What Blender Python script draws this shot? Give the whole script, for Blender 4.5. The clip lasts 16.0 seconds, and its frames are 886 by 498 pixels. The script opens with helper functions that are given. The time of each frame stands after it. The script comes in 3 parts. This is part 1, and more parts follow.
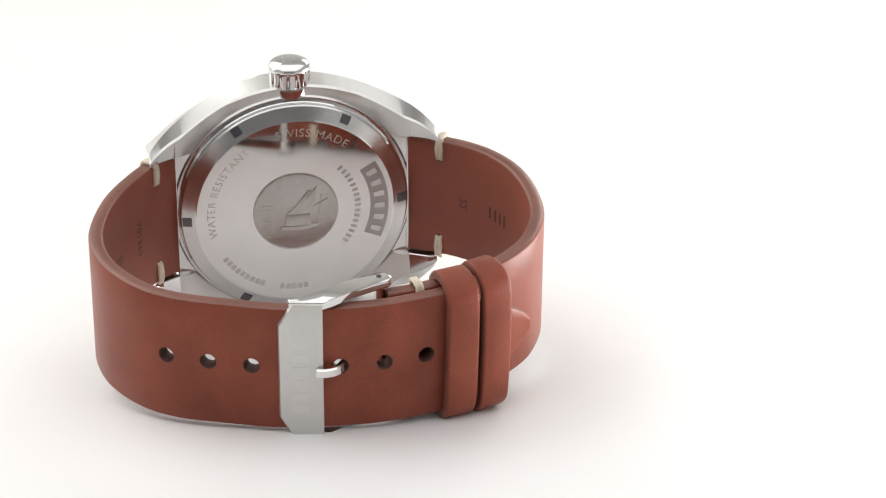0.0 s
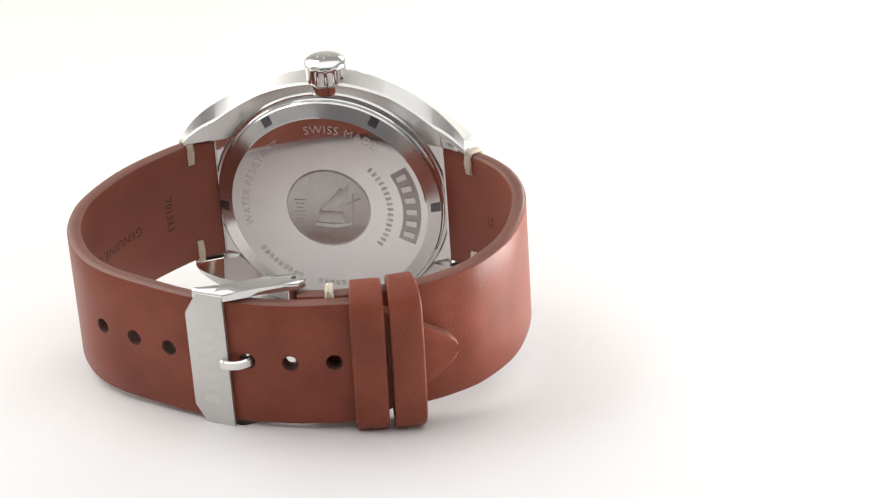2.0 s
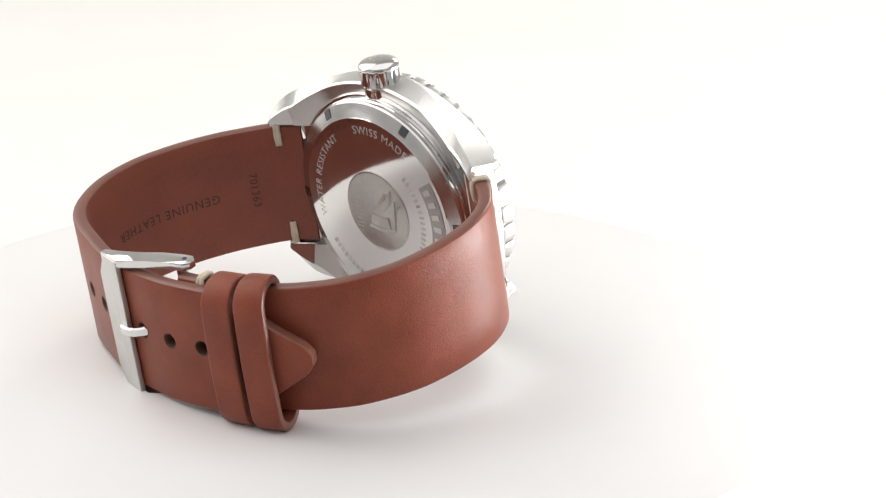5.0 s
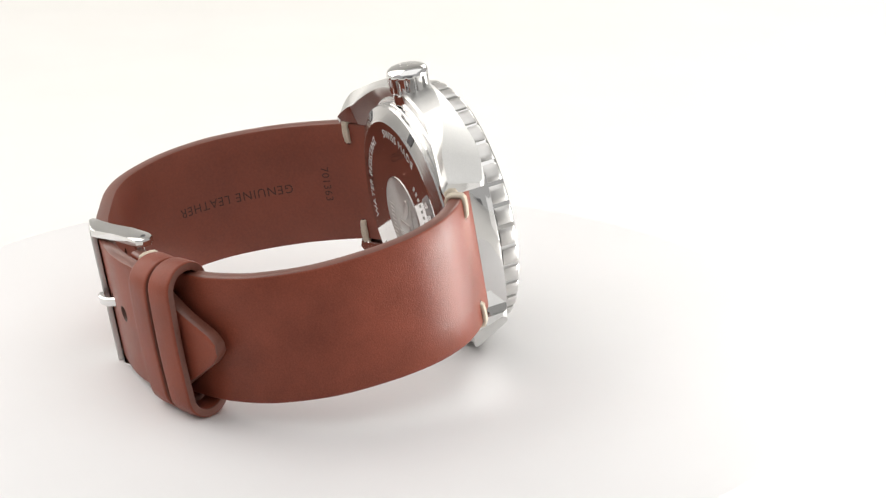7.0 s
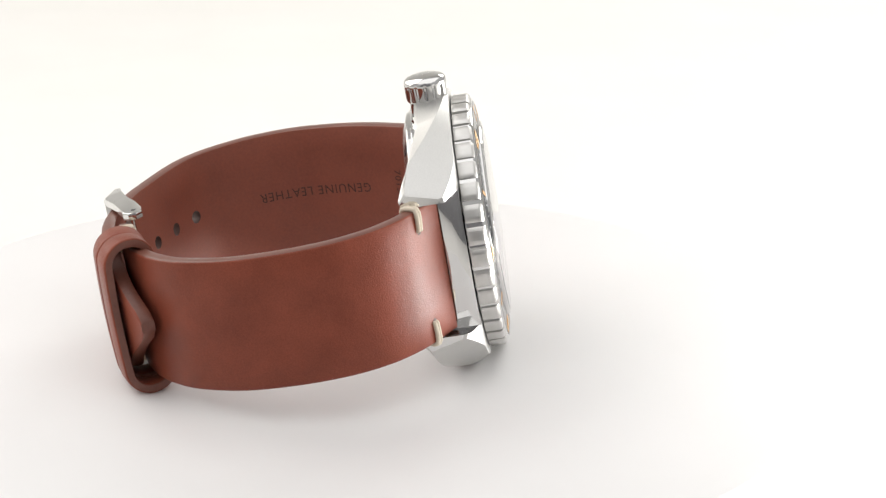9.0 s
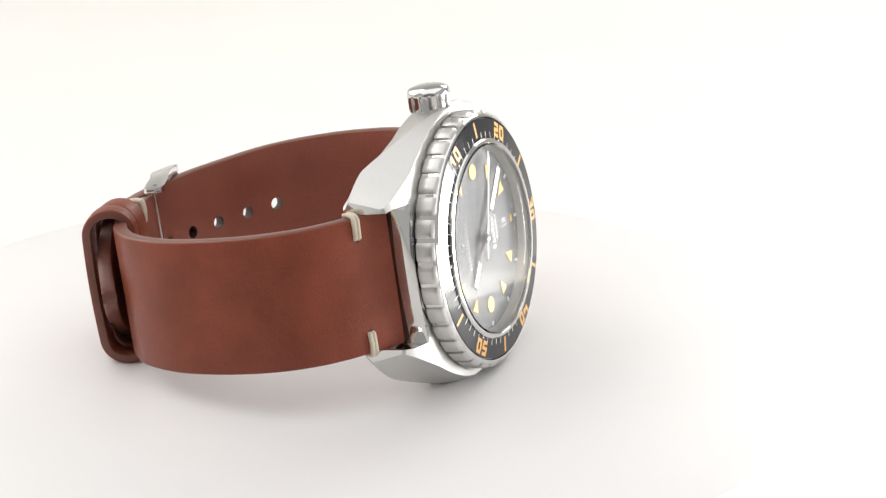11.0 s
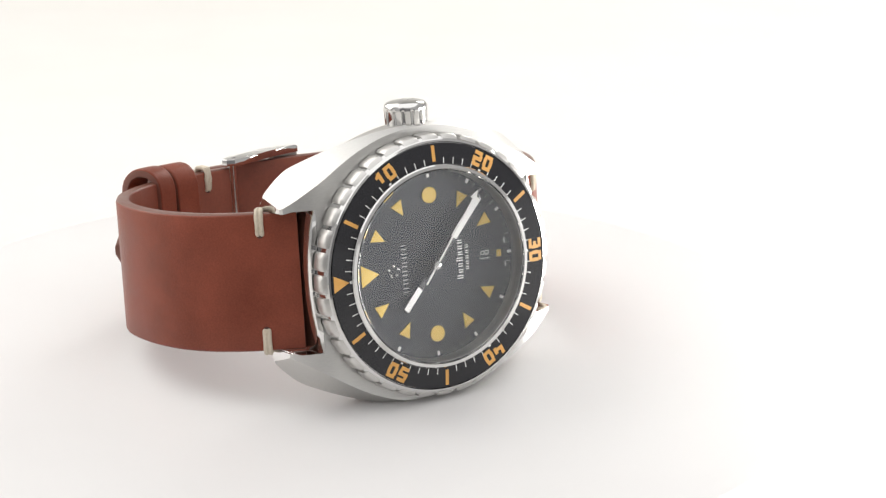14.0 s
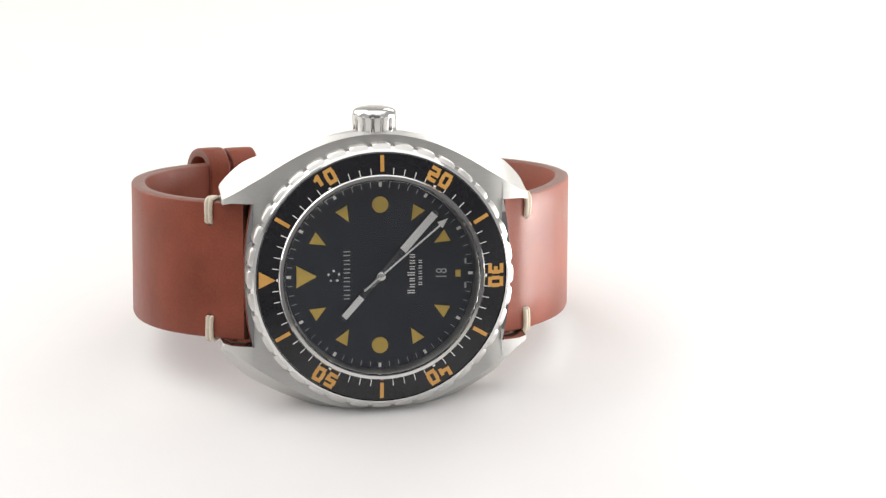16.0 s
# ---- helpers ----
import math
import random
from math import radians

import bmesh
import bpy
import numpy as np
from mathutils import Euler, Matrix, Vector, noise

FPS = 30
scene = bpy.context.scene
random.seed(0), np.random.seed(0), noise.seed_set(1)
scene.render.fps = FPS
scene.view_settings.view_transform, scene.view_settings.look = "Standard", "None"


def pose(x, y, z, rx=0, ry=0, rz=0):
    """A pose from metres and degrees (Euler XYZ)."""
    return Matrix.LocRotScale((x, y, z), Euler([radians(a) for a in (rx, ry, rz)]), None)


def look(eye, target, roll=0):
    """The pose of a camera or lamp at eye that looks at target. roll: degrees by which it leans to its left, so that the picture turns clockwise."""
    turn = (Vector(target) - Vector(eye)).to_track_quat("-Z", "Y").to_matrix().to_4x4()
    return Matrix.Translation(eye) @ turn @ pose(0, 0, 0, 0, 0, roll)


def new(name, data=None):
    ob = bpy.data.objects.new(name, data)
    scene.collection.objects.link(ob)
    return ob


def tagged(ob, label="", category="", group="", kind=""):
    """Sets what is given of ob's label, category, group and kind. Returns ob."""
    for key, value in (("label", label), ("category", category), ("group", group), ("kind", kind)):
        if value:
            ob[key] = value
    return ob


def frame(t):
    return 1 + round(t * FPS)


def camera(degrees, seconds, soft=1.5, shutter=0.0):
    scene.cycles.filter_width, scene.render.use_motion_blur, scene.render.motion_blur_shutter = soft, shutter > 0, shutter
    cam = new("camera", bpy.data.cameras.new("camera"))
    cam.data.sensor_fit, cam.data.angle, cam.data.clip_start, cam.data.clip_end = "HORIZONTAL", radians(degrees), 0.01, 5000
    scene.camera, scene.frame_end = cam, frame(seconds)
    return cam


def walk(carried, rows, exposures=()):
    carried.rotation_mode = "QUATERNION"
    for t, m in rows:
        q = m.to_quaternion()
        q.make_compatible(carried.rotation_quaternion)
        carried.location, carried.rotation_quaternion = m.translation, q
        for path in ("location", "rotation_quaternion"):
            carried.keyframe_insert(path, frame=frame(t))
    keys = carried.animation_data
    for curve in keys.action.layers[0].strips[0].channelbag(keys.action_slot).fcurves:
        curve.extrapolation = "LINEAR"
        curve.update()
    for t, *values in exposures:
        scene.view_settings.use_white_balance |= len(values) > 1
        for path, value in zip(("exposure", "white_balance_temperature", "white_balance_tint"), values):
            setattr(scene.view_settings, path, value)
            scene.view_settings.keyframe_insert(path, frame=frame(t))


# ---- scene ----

# camera: stands still before a slowly turning table
cam = camera(18.5, 16.0, soft=1.3)
EYE = pose(0, -0.42373, 0.1693, 90 - 19.714, 0, -2.4248) @ pose(0, 0, 0, 0, 0, 0.1455)
walk(cam, [(0.0, EYE), (16.0, EYE)], [(0.0, 0.12), (2.0, 0.1), (4.0, 0.0), (13.5, 0.0), (15.0, 0.08), (16.0, 0.12)])
TURN = -11.4272  # degrees a second
REST = Matrix.Translation((-0.00861, 0.02496, 0.0218)) @ Matrix((
    (0.98485, -0.17341, -0.00134, 0), (0.17067, 0.97057, -0.16993, 0),
    (0.03077, 0.16712, 0.98546, 0), (0, 0, 0, 1)))
MM = 0.001

# ---------------------------------------------------------------- light
world = bpy.data.worlds.new("world")
scene.world = world
world.use_nodes = True
world.node_tree.nodes["Background"].inputs[0].default_value = (1.0, 0.985, 0.97, 1)
world.node_tree.nodes["Background"].inputs[1].default_value = 0.49


def softbox(name, eye, target, w, h, watts, colour):
    d = bpy.data.lights.new(name, "AREA")
    d.shape, d.size, d.size_y, d.energy, d.color = "RECTANGLE", w, h, watts, colour
    ob = new(name, d)
    ob.matrix_world = look(eye, target)
    return ob


softbox("softbox_lamp", (0.56, 0.117, -0.03), (0, 0.1, -0.01), 0.335, 0.14, 4.8, (1.0, 0.985, 0.965))
# three dim lamps added so the glare on the crystal fades out gradually
softbox("veil_lamp", (0.56, -0.095, -0.03), (0, -0.1, -0.01), 0.085, 0.14, 0.16, (1.0, 0.985, 0.965))
softbox("veil_lamp", (0.56, -0.175, -0.03), (0, -0.18, -0.01), 0.07, 0.14, 0.022, (1.0, 0.985, 0.965))
softbox("veil_lamp", (0.56, -0.375, -0.03), (0, -0.32, -0.01), 0.32, 0.14, 0.06, (1.0, 0.985, 0.965))
softbox("softbox_lamp", (-0.60, 0.30, 0.46), (0, 0.0, 0.02), 0.95, 0.9, 5.4, (1.0, 0.965, 0.92))
softbox("softbox_lamp", (0.0, -0.2, 0.92), (0.0, -0.06, 0.0), 1.7, 1.5, 6.7, (1.0, 0.99, 0.985))
# unseen lamp added to burn out the right of the backdrop
softbox("softbox_lamp", (0.45, 0.78, 0.45), (0.22, 0.52, -0.11), 0.4, 0.4, 2.7, (1.0, 0.985, 0.95))


# ---------------------------------------------------------------- materials
def shader(name, colour, rough=0.5, metal=0.0, **more):
    m = bpy.data.materials.new(name)
    m.use_nodes = True
    b = m.node_tree.nodes["Principled BSDF"]
    b.inputs["Base Color"].default_value = (*colour, 1)
    b.inputs["Roughness"].default_value = rough
    b.inputs["Metallic"].default_value = metal
    for k, v in more.items():
        b.inputs[k.replace("_", " ")].default_value = v
    return m


def wire(m, scale, stretch=(1, 1, 1), detail=3.0, low=None, high=None, rough=None, bump=0.0, dist=0.0001, coarse=None):
    """Noise at two scales on colour, roughness and relief."""
    nt = m.node_tree
    n, l = nt.nodes, nt.links
    b = n["Principled BSDF"]
    tc, mp = n.new("ShaderNodeTexCoord"), n.new("ShaderNodeMapping")
    mp.inputs["Scale"].default_value = stretch
    l.new(tc.outputs["Object"], mp.inputs["Vector"])
    fine = n.new("ShaderNodeTexNoise")
    fine.inputs["Scale"].default_value, fine.inputs["Detail"].default_value = scale, detail
    l.new(mp.outputs["Vector"], fine.inputs["Vector"])
    big = n.new("ShaderNodeTexNoise")
    big.inputs["Scale"].default_value, big.inputs["Detail"].default_value = coarse or scale / 12, 4.0
    l.new(tc.outputs["Object"], big.inputs["Vector"])
    mix = n.new("ShaderNodeMath")
    mix.operation = "MULTIPLY_ADD"
    mix.inputs[1].default_value = 0.4
    l.new(fine.outputs["Fac"], mix.inputs[0])
    half = n.new("ShaderNodeMath")
    half.operation = "MULTIPLY"
    half.inputs[1].default_value = 0.6
    l.new(big.outputs["Fac"], half.inputs[0])
    l.new(half.outputs[0], mix.inputs[2])
    if low:
        ramp = n.new("ShaderNodeValToRGB")
        ramp.color_ramp.elements[0].position, ramp.color_ramp.elements[1].position = 0.32, 0.68
        ramp.color_ramp.elements[0].color, ramp.color_ramp.elements[1].color = (*low, 1), (*high, 1)
        l.new(mix.outputs[0], ramp.inputs[0])
        l.new(ramp.outputs[0], b.inputs["Base Color"])
    if rough:
        r = n.new("ShaderNodeMapRange")
        r.inputs["From Min"].default_value, r.inputs["From Max"].default_value = 0.3, 0.7
        r.inputs["To Min"].default_value, r.inputs["To Max"].default_value = rough
        l.new(mix.outputs[0], r.inputs["Value"])
        l.new(r.outputs[0], b.inputs["Roughness"])
    if bump:
        bp = n.new("ShaderNodeBump")
        bp.inputs["Strength"].default_value, bp.inputs["Distance"].default_value = bump, dist
        l.new(fine.outputs["Fac"], bp.inputs["Height"])
        l.new(bp.outputs[0], b.inputs["Normal"])
    return m


LEATHER = wire(shader("leather", (0.2, 0.07, 0.04), 0.45, Specular_IOR_Level=0.2), 3900, detail=4,
               low=(0.165, 0.041, 0.0235), high=(0.272, 0.070, 0.041), rough=(0.3, 0.46), bump=0.5, dist=0.0001, coarse=110)
LINING = wire(shader("leather_lining", (0.17, 0.06, 0.04), 0.6), 2200, detail=4,
              low=(0.195, 0.051, 0.030), high=(0.275, 0.074, 0.043), rough=(0.45, 0.6), bump=0.3, dist=0.0001, coarse=90)
EDGE = wire(shader("leather_edge", (0.12, 0.045, 0.03), 0.5), 1500, low=(0.13, 0.048, 0.033), high=(0.19, 0.072, 0.05), rough=(0.26, 0.42), bump=0.2)
# dark leather of the stamps; also paints the shade in the stitch holes
STAMP_HOLE = wire(shader("stamp_and_hole_leather", (0.07, 0.025, 0.017), 0.6), 1500, low=(0.055, 0.02, 0.013), high=(0.08, 0.03, 0.02))
THREAD = wire(shader("thread", (0.62, 0.55, 0.44), 0.85), 4000, low=(0.5, 0.43, 0.33), high=(0.7, 0.63, 0.52), bump=0.5)
BRUSHED = wire(shader("brushed_steel", (0.62, 0.61, 0.59), 0.3, 1.0), 900, stretch=(0.35, 6, 6), low=(0.56, 0.555, 0.54), high=(0.66, 0.655, 0.635),
               rough=(0.36, 0.5), bump=0.2, dist=0.00004, coarse=60)
FINE = wire(shader("finely_brushed_steel", (0.7, 0.69, 0.67), 0.3, 1.0), 1300, stretch=(0.35, 5, 5), low=(0.60, 0.595, 0.58), high=(0.68, 0.675, 0.655),
            rough=(0.27, 0.36), bump=0.1, dist=0.00003, coarse=80)
POLISHED = wire(shader("polished_steel", (0.66, 0.65, 0.64), 0.06, 1.0), 300, low=(0.69, 0.685, 0.675), high=(0.75, 0.745, 0.735), rough=(0.03, 0.08))
SATIN = wire(shader("satin_steel", (0.6, 0.59, 0.58), 0.2, 1.0), 700, low=(0.56, 0.55, 0.54), high=(0.65, 0.64, 0.63), rough=(0.16, 0.26))
MEDAL = wire(shader("matt_steel", (0.55, 0.54, 0.52), 0.36, 1.0), 900, low=(0.46, 0.45, 0.43), high=(0.6, 0.59, 0.57), rough=(0.3, 0.46), bump=0.5, dist=0.00008)
ENGRAVED = shader("engraved_steel", (0.46, 0.45, 0.44), 0.5, 1.0)
ETCHED = shader("etched_steel", (0.64, 0.632, 0.615), 0.5, 1.0)
FROSTED = shader("frosted_lettering", (0.58, 0.57, 0.555), 0.5, 0.9)
INSERT = wire(shader("black_insert", (0.012, 0.012, 0.015), 0.1, Specular_IOR_Level=0.5), 800, low=(0.010, 0.010, 0.013), high=(0.016, 0.016, 0.019), rough=(0.07, 0.12))
ORANGE = wire(shader("orange_paint", (0.75, 0.33, 0.06), 0.28), 900, low=(0.58, 0.29, 0.065), high=(0.68, 0.37, 0.1))
DIAL = wire(shader("dial_paint", (0.014, 0.018, 0.024), 0.5, Specular_IOR_Level=0.25), 9000, low=(0.0095, 0.0136, 0.0225), high=(0.0098, 0.0140, 0.0231), rough=(0.46, 0.5))
LUME = wire(shader("lume", (0.62, 0.42, 0.07), 0.6), 900, low=(0.55, 0.36, 0.05), high=(0.68, 0.48, 0.1))
WHITE = shader("white_print", (0.8, 0.8, 0.78), 0.5)
GREY = shader("grey_print", (0.4, 0.4, 0.4), 0.5)
GRIP = wire(shader("grip_steel", (0.6, 0.59, 0.57), 0.34, 1.0), 800, low=(0.56, 0.55, 0.53), high=(0.66, 0.65, 0.63), rough=(0.3, 0.42))
# dark steel of the pointers; also paints the shade in notches and bar holes
DARK_STEEL = shader("dark_steel", (0.13, 0.13, 0.14), 0.25, 1.0)
GLASS = shader("sapphire", (1, 1, 1), 0.0, 0.0, IOR=1.6, Transmission_Weight=1.0)
DISC = wire(shader("white_acrylic", (0.8, 0.79, 0.79), 0.4), 40, low=(0.735, 0.725, 0.722), high=(0.77, 0.762, 0.76), rough=(0.36, 0.5), coarse=8)
PAPER = wire(shader("backdrop_paper", (0.85, 0.83, 0.78), 0.9), 30, low=(0.685, 0.672, 0.647), high=(0.725, 0.712, 0.687), coarse=4)

# grey of the added panel that darkens reflections in the steel
FLAG_GREY = wire(shader("flag_grey", (0.2, 0.2, 0.21), 0.8), 40, low=(0.16, 0.16, 0.17), high=(0.22, 0.22, 0.23), coarse=3)


# ---------------------------------------------------------------- mesh tools
def mesh_of(name, bm, sharp=40):
    me = bpy.data.meshes.new(name)
    bm.normal_update()
    bm.to_mesh(me)
    bm.free()
    for p in me.polygons:
        p.use_smooth = True
    me.set_sharp_from_angle(angle=radians(sharp))
    return me


def part(name, bm, material, parent, label="", scale=MM, sharp=40):
    """Links a bmesh, drawn in millimetres, as one mesh object under a thing or a part."""
    bmesh.ops.recalc_face_normals(bm, faces=bm.faces)
    if scale != 1:
        bmesh.ops.scale(bm, vec=(scale,) * 3, verts=bm.verts)
    me = mesh_of(name, bm, sharp)
    for m in material if isinstance(material, (list, tuple)) else [material]:
        me.materials.append(m)
    ob = new(name, me)
    ob.parent = parent
    if label:
        ob["label"] = label
    return ob


def loft(bm, rings, close_ring=True, caps=True, mat=0):
    """Bridges equal rings of points."""
    vs = [[bm.verts.new(p) for p in r] for r in rings]
    n = len(vs[0])
    faces = []
    for a, b in zip(vs, vs[1:]):
        for i in range(n if close_ring else n - 1):
            j = (i + 1) % n
            f = bm.faces.new((a[i], a[j], b[j], b[i]))
            f.material_index = mat
            faces.append(f)
    if caps:
        for r in (vs[0][::-1], vs[-1]):
            bm.faces.new(r).material_index = mat
    return vs


def revolve(profile, n=96, bm=None, axis="y", at=(0, 0, 0)):
    """Turns (radius, height) points about an axis; a closed loop of points gives a ring."""
    bm = bm or bmesh.new()
    rings = []
    for k in range(n):
        a = 2 * math.pi * k / n
        c, s = math.cos(a), math.sin(a)
        if axis == "y":
            rings.append([(at[0] + r * c, at[1] + h, at[2] + r * s) for r, h in profile])
        else:
            rings.append([(at[0] + r * c, at[1] + r * s, at[2] + h) for r, h in profile])
    vs = [[bm.verts.new(p) for p in r] for r in rings]
    m = len(profile)
    for k in range(n):
        a, b = vs[k], vs[(k + 1) % n]
        for i in range(m):
            j = (i + 1) % m
            bm.faces.new((a[i], a[j], b[j], b[i]))
    bmesh.ops.remove_doubles(bm, verts=bm.verts, dist=1e-4)
    bad = [f for f in bm.faces if f.calc_area() < 1e-9]
    if bad:
        bmesh.ops.delete(bm, geom=bad, context="FACES_ONLY")
    return bm


def slab(bm, outline, place, thick, bevel=0.0):
    """A flat piece: outline (u, v) pulled up by thick; place(u, v, w) puts it."""
    low = [bm.verts.new(place(u, v, 0)) for u, v in outline]
    top = [bm.verts.new(place(u, v, thick)) for u, v in outline]
    n = len(outline)
    for i in range(n):
        j = (i + 1) % n
        bm.faces.new((low[i], low[j], top[j], top[i]))
    bm.faces.new(low[::-1])
    f = bm.faces.new(top)
    if bevel:
        bmesh.ops.bevel(bm, geom=list(f.edges), offset=bevel, segments=2, affect="EDGES", profile=0.5)
    return bm


def block(bm, centre, size, bevel=0.0, turn=None):
    made = bmesh.ops.create_cube(bm, size=1.0)["verts"]
    bmesh.ops.scale(bm, vec=size, verts=made)
    if bevel:
        es = list({e for v in made for e in v.link_edges})
        out = bmesh.ops.bevel(bm, geom=es, offset=bevel, segments=2, affect="EDGES", profile=0.5)
        made = list({v for f in out["faces"] for v in f.verts} | {v for v in made if v.is_valid})
    if turn:
        bmesh.ops.transform(bm, matrix=turn, verts=made)
    bmesh.ops.translate(bm, vec=centre, verts=made)
    return bm


def lettering(bm, text, size, place, thick=0.1, weight=0.0, spacing=1.0):
    """Built-in font, centred on its origin, put in place by place(u, v, w)."""
    cu = bpy.data.curves.new("lettering", "FONT")
    cu.body, cu.size, cu.align_x, cu.align_y = text, size, "CENTER", "CENTER"
    cu.extrude, cu.offset, cu.space_character, cu.resolution_u = thick / 2, weight, spacing, 3
    ob = new("lettering", cu)
    deps = bpy.context.evaluated_depsgraph_get()
    me = bpy.data.meshes.new_from_object(ob.evaluated_get(deps))
    bpy.data.objects.remove(ob)
    bpy.data.curves.remove(cu)
    old = len(bm.verts)
    bm.from_mesh(me)
    bpy.data.meshes.remove(me)
    bm.verts.ensure_lookup_table()
    for v in bm.verts[old:]:
        v.co = place(v.co.x, v.co.y, v.co.z + thick / 2)
    return bm


def spline(points, count):
    """An even Catmull-Rom line through 2D points: places, tangents, lengths."""
    pts = [np.array(p, float) for p in points]
    pts = [2 * pts[0] - pts[1]] + pts + [2 * pts[-1] - pts[-2]]
    dense = []
    for i in range(1, len(pts) - 2):
        p0, p1, p2, p3 = pts[i - 1:i + 3]
        for k in range(40):
            t = k / 40
            dense.append(0.5 * (2 * p1 + (p2 - p0) * t + (2 * p0 - 5 * p1 + 4 * p2 - p3) * t * t + (3 * p1 - p0 - 3 * p2 + p3) * t ** 3))
    dense.append(pts[-2])
    dense = np.array(dense)
    s = np.r_[0, np.cumsum(np.hypot(*np.diff(dense, axis=0).T))]
    g = np.linspace(0, s[-1], count)
    pos = np.c_[np.interp(g, s, dense[:, 0]), np.interp(g, s, dense[:, 1])]
    tan = np.gradient(pos, axis=0)
    tan /= np.linalg.norm(tan, axis=1)[:, None]
    return pos, tan, g


# ---------------------------------------------------------------- the set
GROUND = -0.11


def build_set():
    bm = bmesh.new()
    prof = [(-1.2, GROUND)] + [(0.9 + 0.35 * math.sin(a), GROUND + 0.35 - 0.35 * math.cos(a)) for a in np.linspace(0, math.pi / 2, 14)] + [(1.25, 1.6)]
    rows = [[(x, y, z) for y, z in prof] for x in (-1.6, 1.6)]
    loft(bm, rows, close_ring=False, caps=False)
    ob = part("backdrop", bm, PAPER, None, scale=1)
    tagged(ob, "seamless warm white paper sweep behind and under the turntable", "backdrop", kind="structure")

    # unseen panel added behind the camera, so the steel has something dark to reflect
    bm = block(bmesh.new(), (0, -1.23, 0.245), (1.3, 0.05, 0.71))
    ob = part("reflection_flag", bm, FLAG_GREY, None, scale=1)
    tagged(ob, "unseen dark grey panel added behind the camera to darken steel reflections", "wall", kind="structure")

    table = new("turntable")
    tagged(table, "round white display turntable with a smooth matt top", "turntable")
    table.location = (0, 0, 0)
    bm = revolve([(0, 0), (0.0805, 0), (0.0822, -0.0006), (0.083, -0.002), (0.083, -0.006), (0, -0.006)], 160, axis="z")
    part("platter", bm, DISC, table, scale=1)
    bm = revolve([(0, -0.0062), (0.0815, -0.0062), (0.0815, -0.0115), (0.08, -0.0125), (0, -0.0125)], 120, axis="z")
    part("rim", bm, DISC, table, scale=1)
    return table


def build_base():
    bm = revolve([(0, -0.0135), (0.06, -0.0135), (0.066, -0.018), (0.07, GROUND + 0.004), (0.068, GROUND), (0, GROUND)], 96, axis="z")
    ob = part("motor_stand", bm, DISC, None, scale=1)
    tagged(ob, "white round motor stand that carries the turning platter", "stand")


# ---------------------------------------------------------------- the watch: +X twelve o'clock, +Y out of the dial, +Z the crown
def zmax(x):
    """Half height of the cushion case at x; it rounds off into the lug tips."""
    a = abs(x)
    return 22.5 - 0.0125 * a * a - 0.075 * max(0.0, a - 19.5) ** 2


def y_front(x):
    """The front stays close under the bezel and falls away along the lugs."""
    a = abs(x)
    return -3.55 - 2.5 * max(0, (a - 17) / 7.4) ** 1.7


def y_back(x):
    a = abs(x)
    return -9.5 - 3.7 * max(0, (a - 11) / 13.3) ** 1.15


def section(x, z0, z1, upper):
    """Cross-section of the case at x from z0 inwards to z1 on the rim."""
    f, b = y_front(x), y_back(x)
    wide, room = 0.4 + 0.0078 * x * x, (z1 - 10.8) * 0.6
    c = (wide ** -3 + room ** -3) ** (-1 / 3)
    s = 1 if upper else -1
    lean = min(1.9 * (abs(x) / 18) ** 2 * (1 - 0.75 * min(1, max(0, (abs(x) - 19) / 5))), (z1 - 11.35) * 0.6)  # the flank leans in towards the back
    # the ridge of the shoulder moves back towards the lugs
    e, zo = max(-4.4 - 0.015 * x * x, b + 1.2), z1 - 0.55 - lean
    pts = [(f, z0), (f - 0.2, z1 - c), (e, z1), (b + 0.4, z1 - 0.2 - lean), (b, zo)]
    if z0:
        zi = min(z0 + 0.12, (zo + z0) / 2)
        dish = 0.33 * (zo - zi)  # the back rises towards the middle like a dish
        pts += [(b + dish / 2, (zo + zi) / 2), (b + dish, zi), (b + dish + 0.12, z0)]
    else:
        zc = min(max(math.sqrt(max(20.6 ** 2 - x * x, 0)), 11.47), zo - 0.05)
        pts += [(min(b + 0.25 * (zo - zc), -9.36), zc), (-9.3, zc - 0.2), (-9.3, z0)]
    return [(x, y, s * z) for y, z in pts]


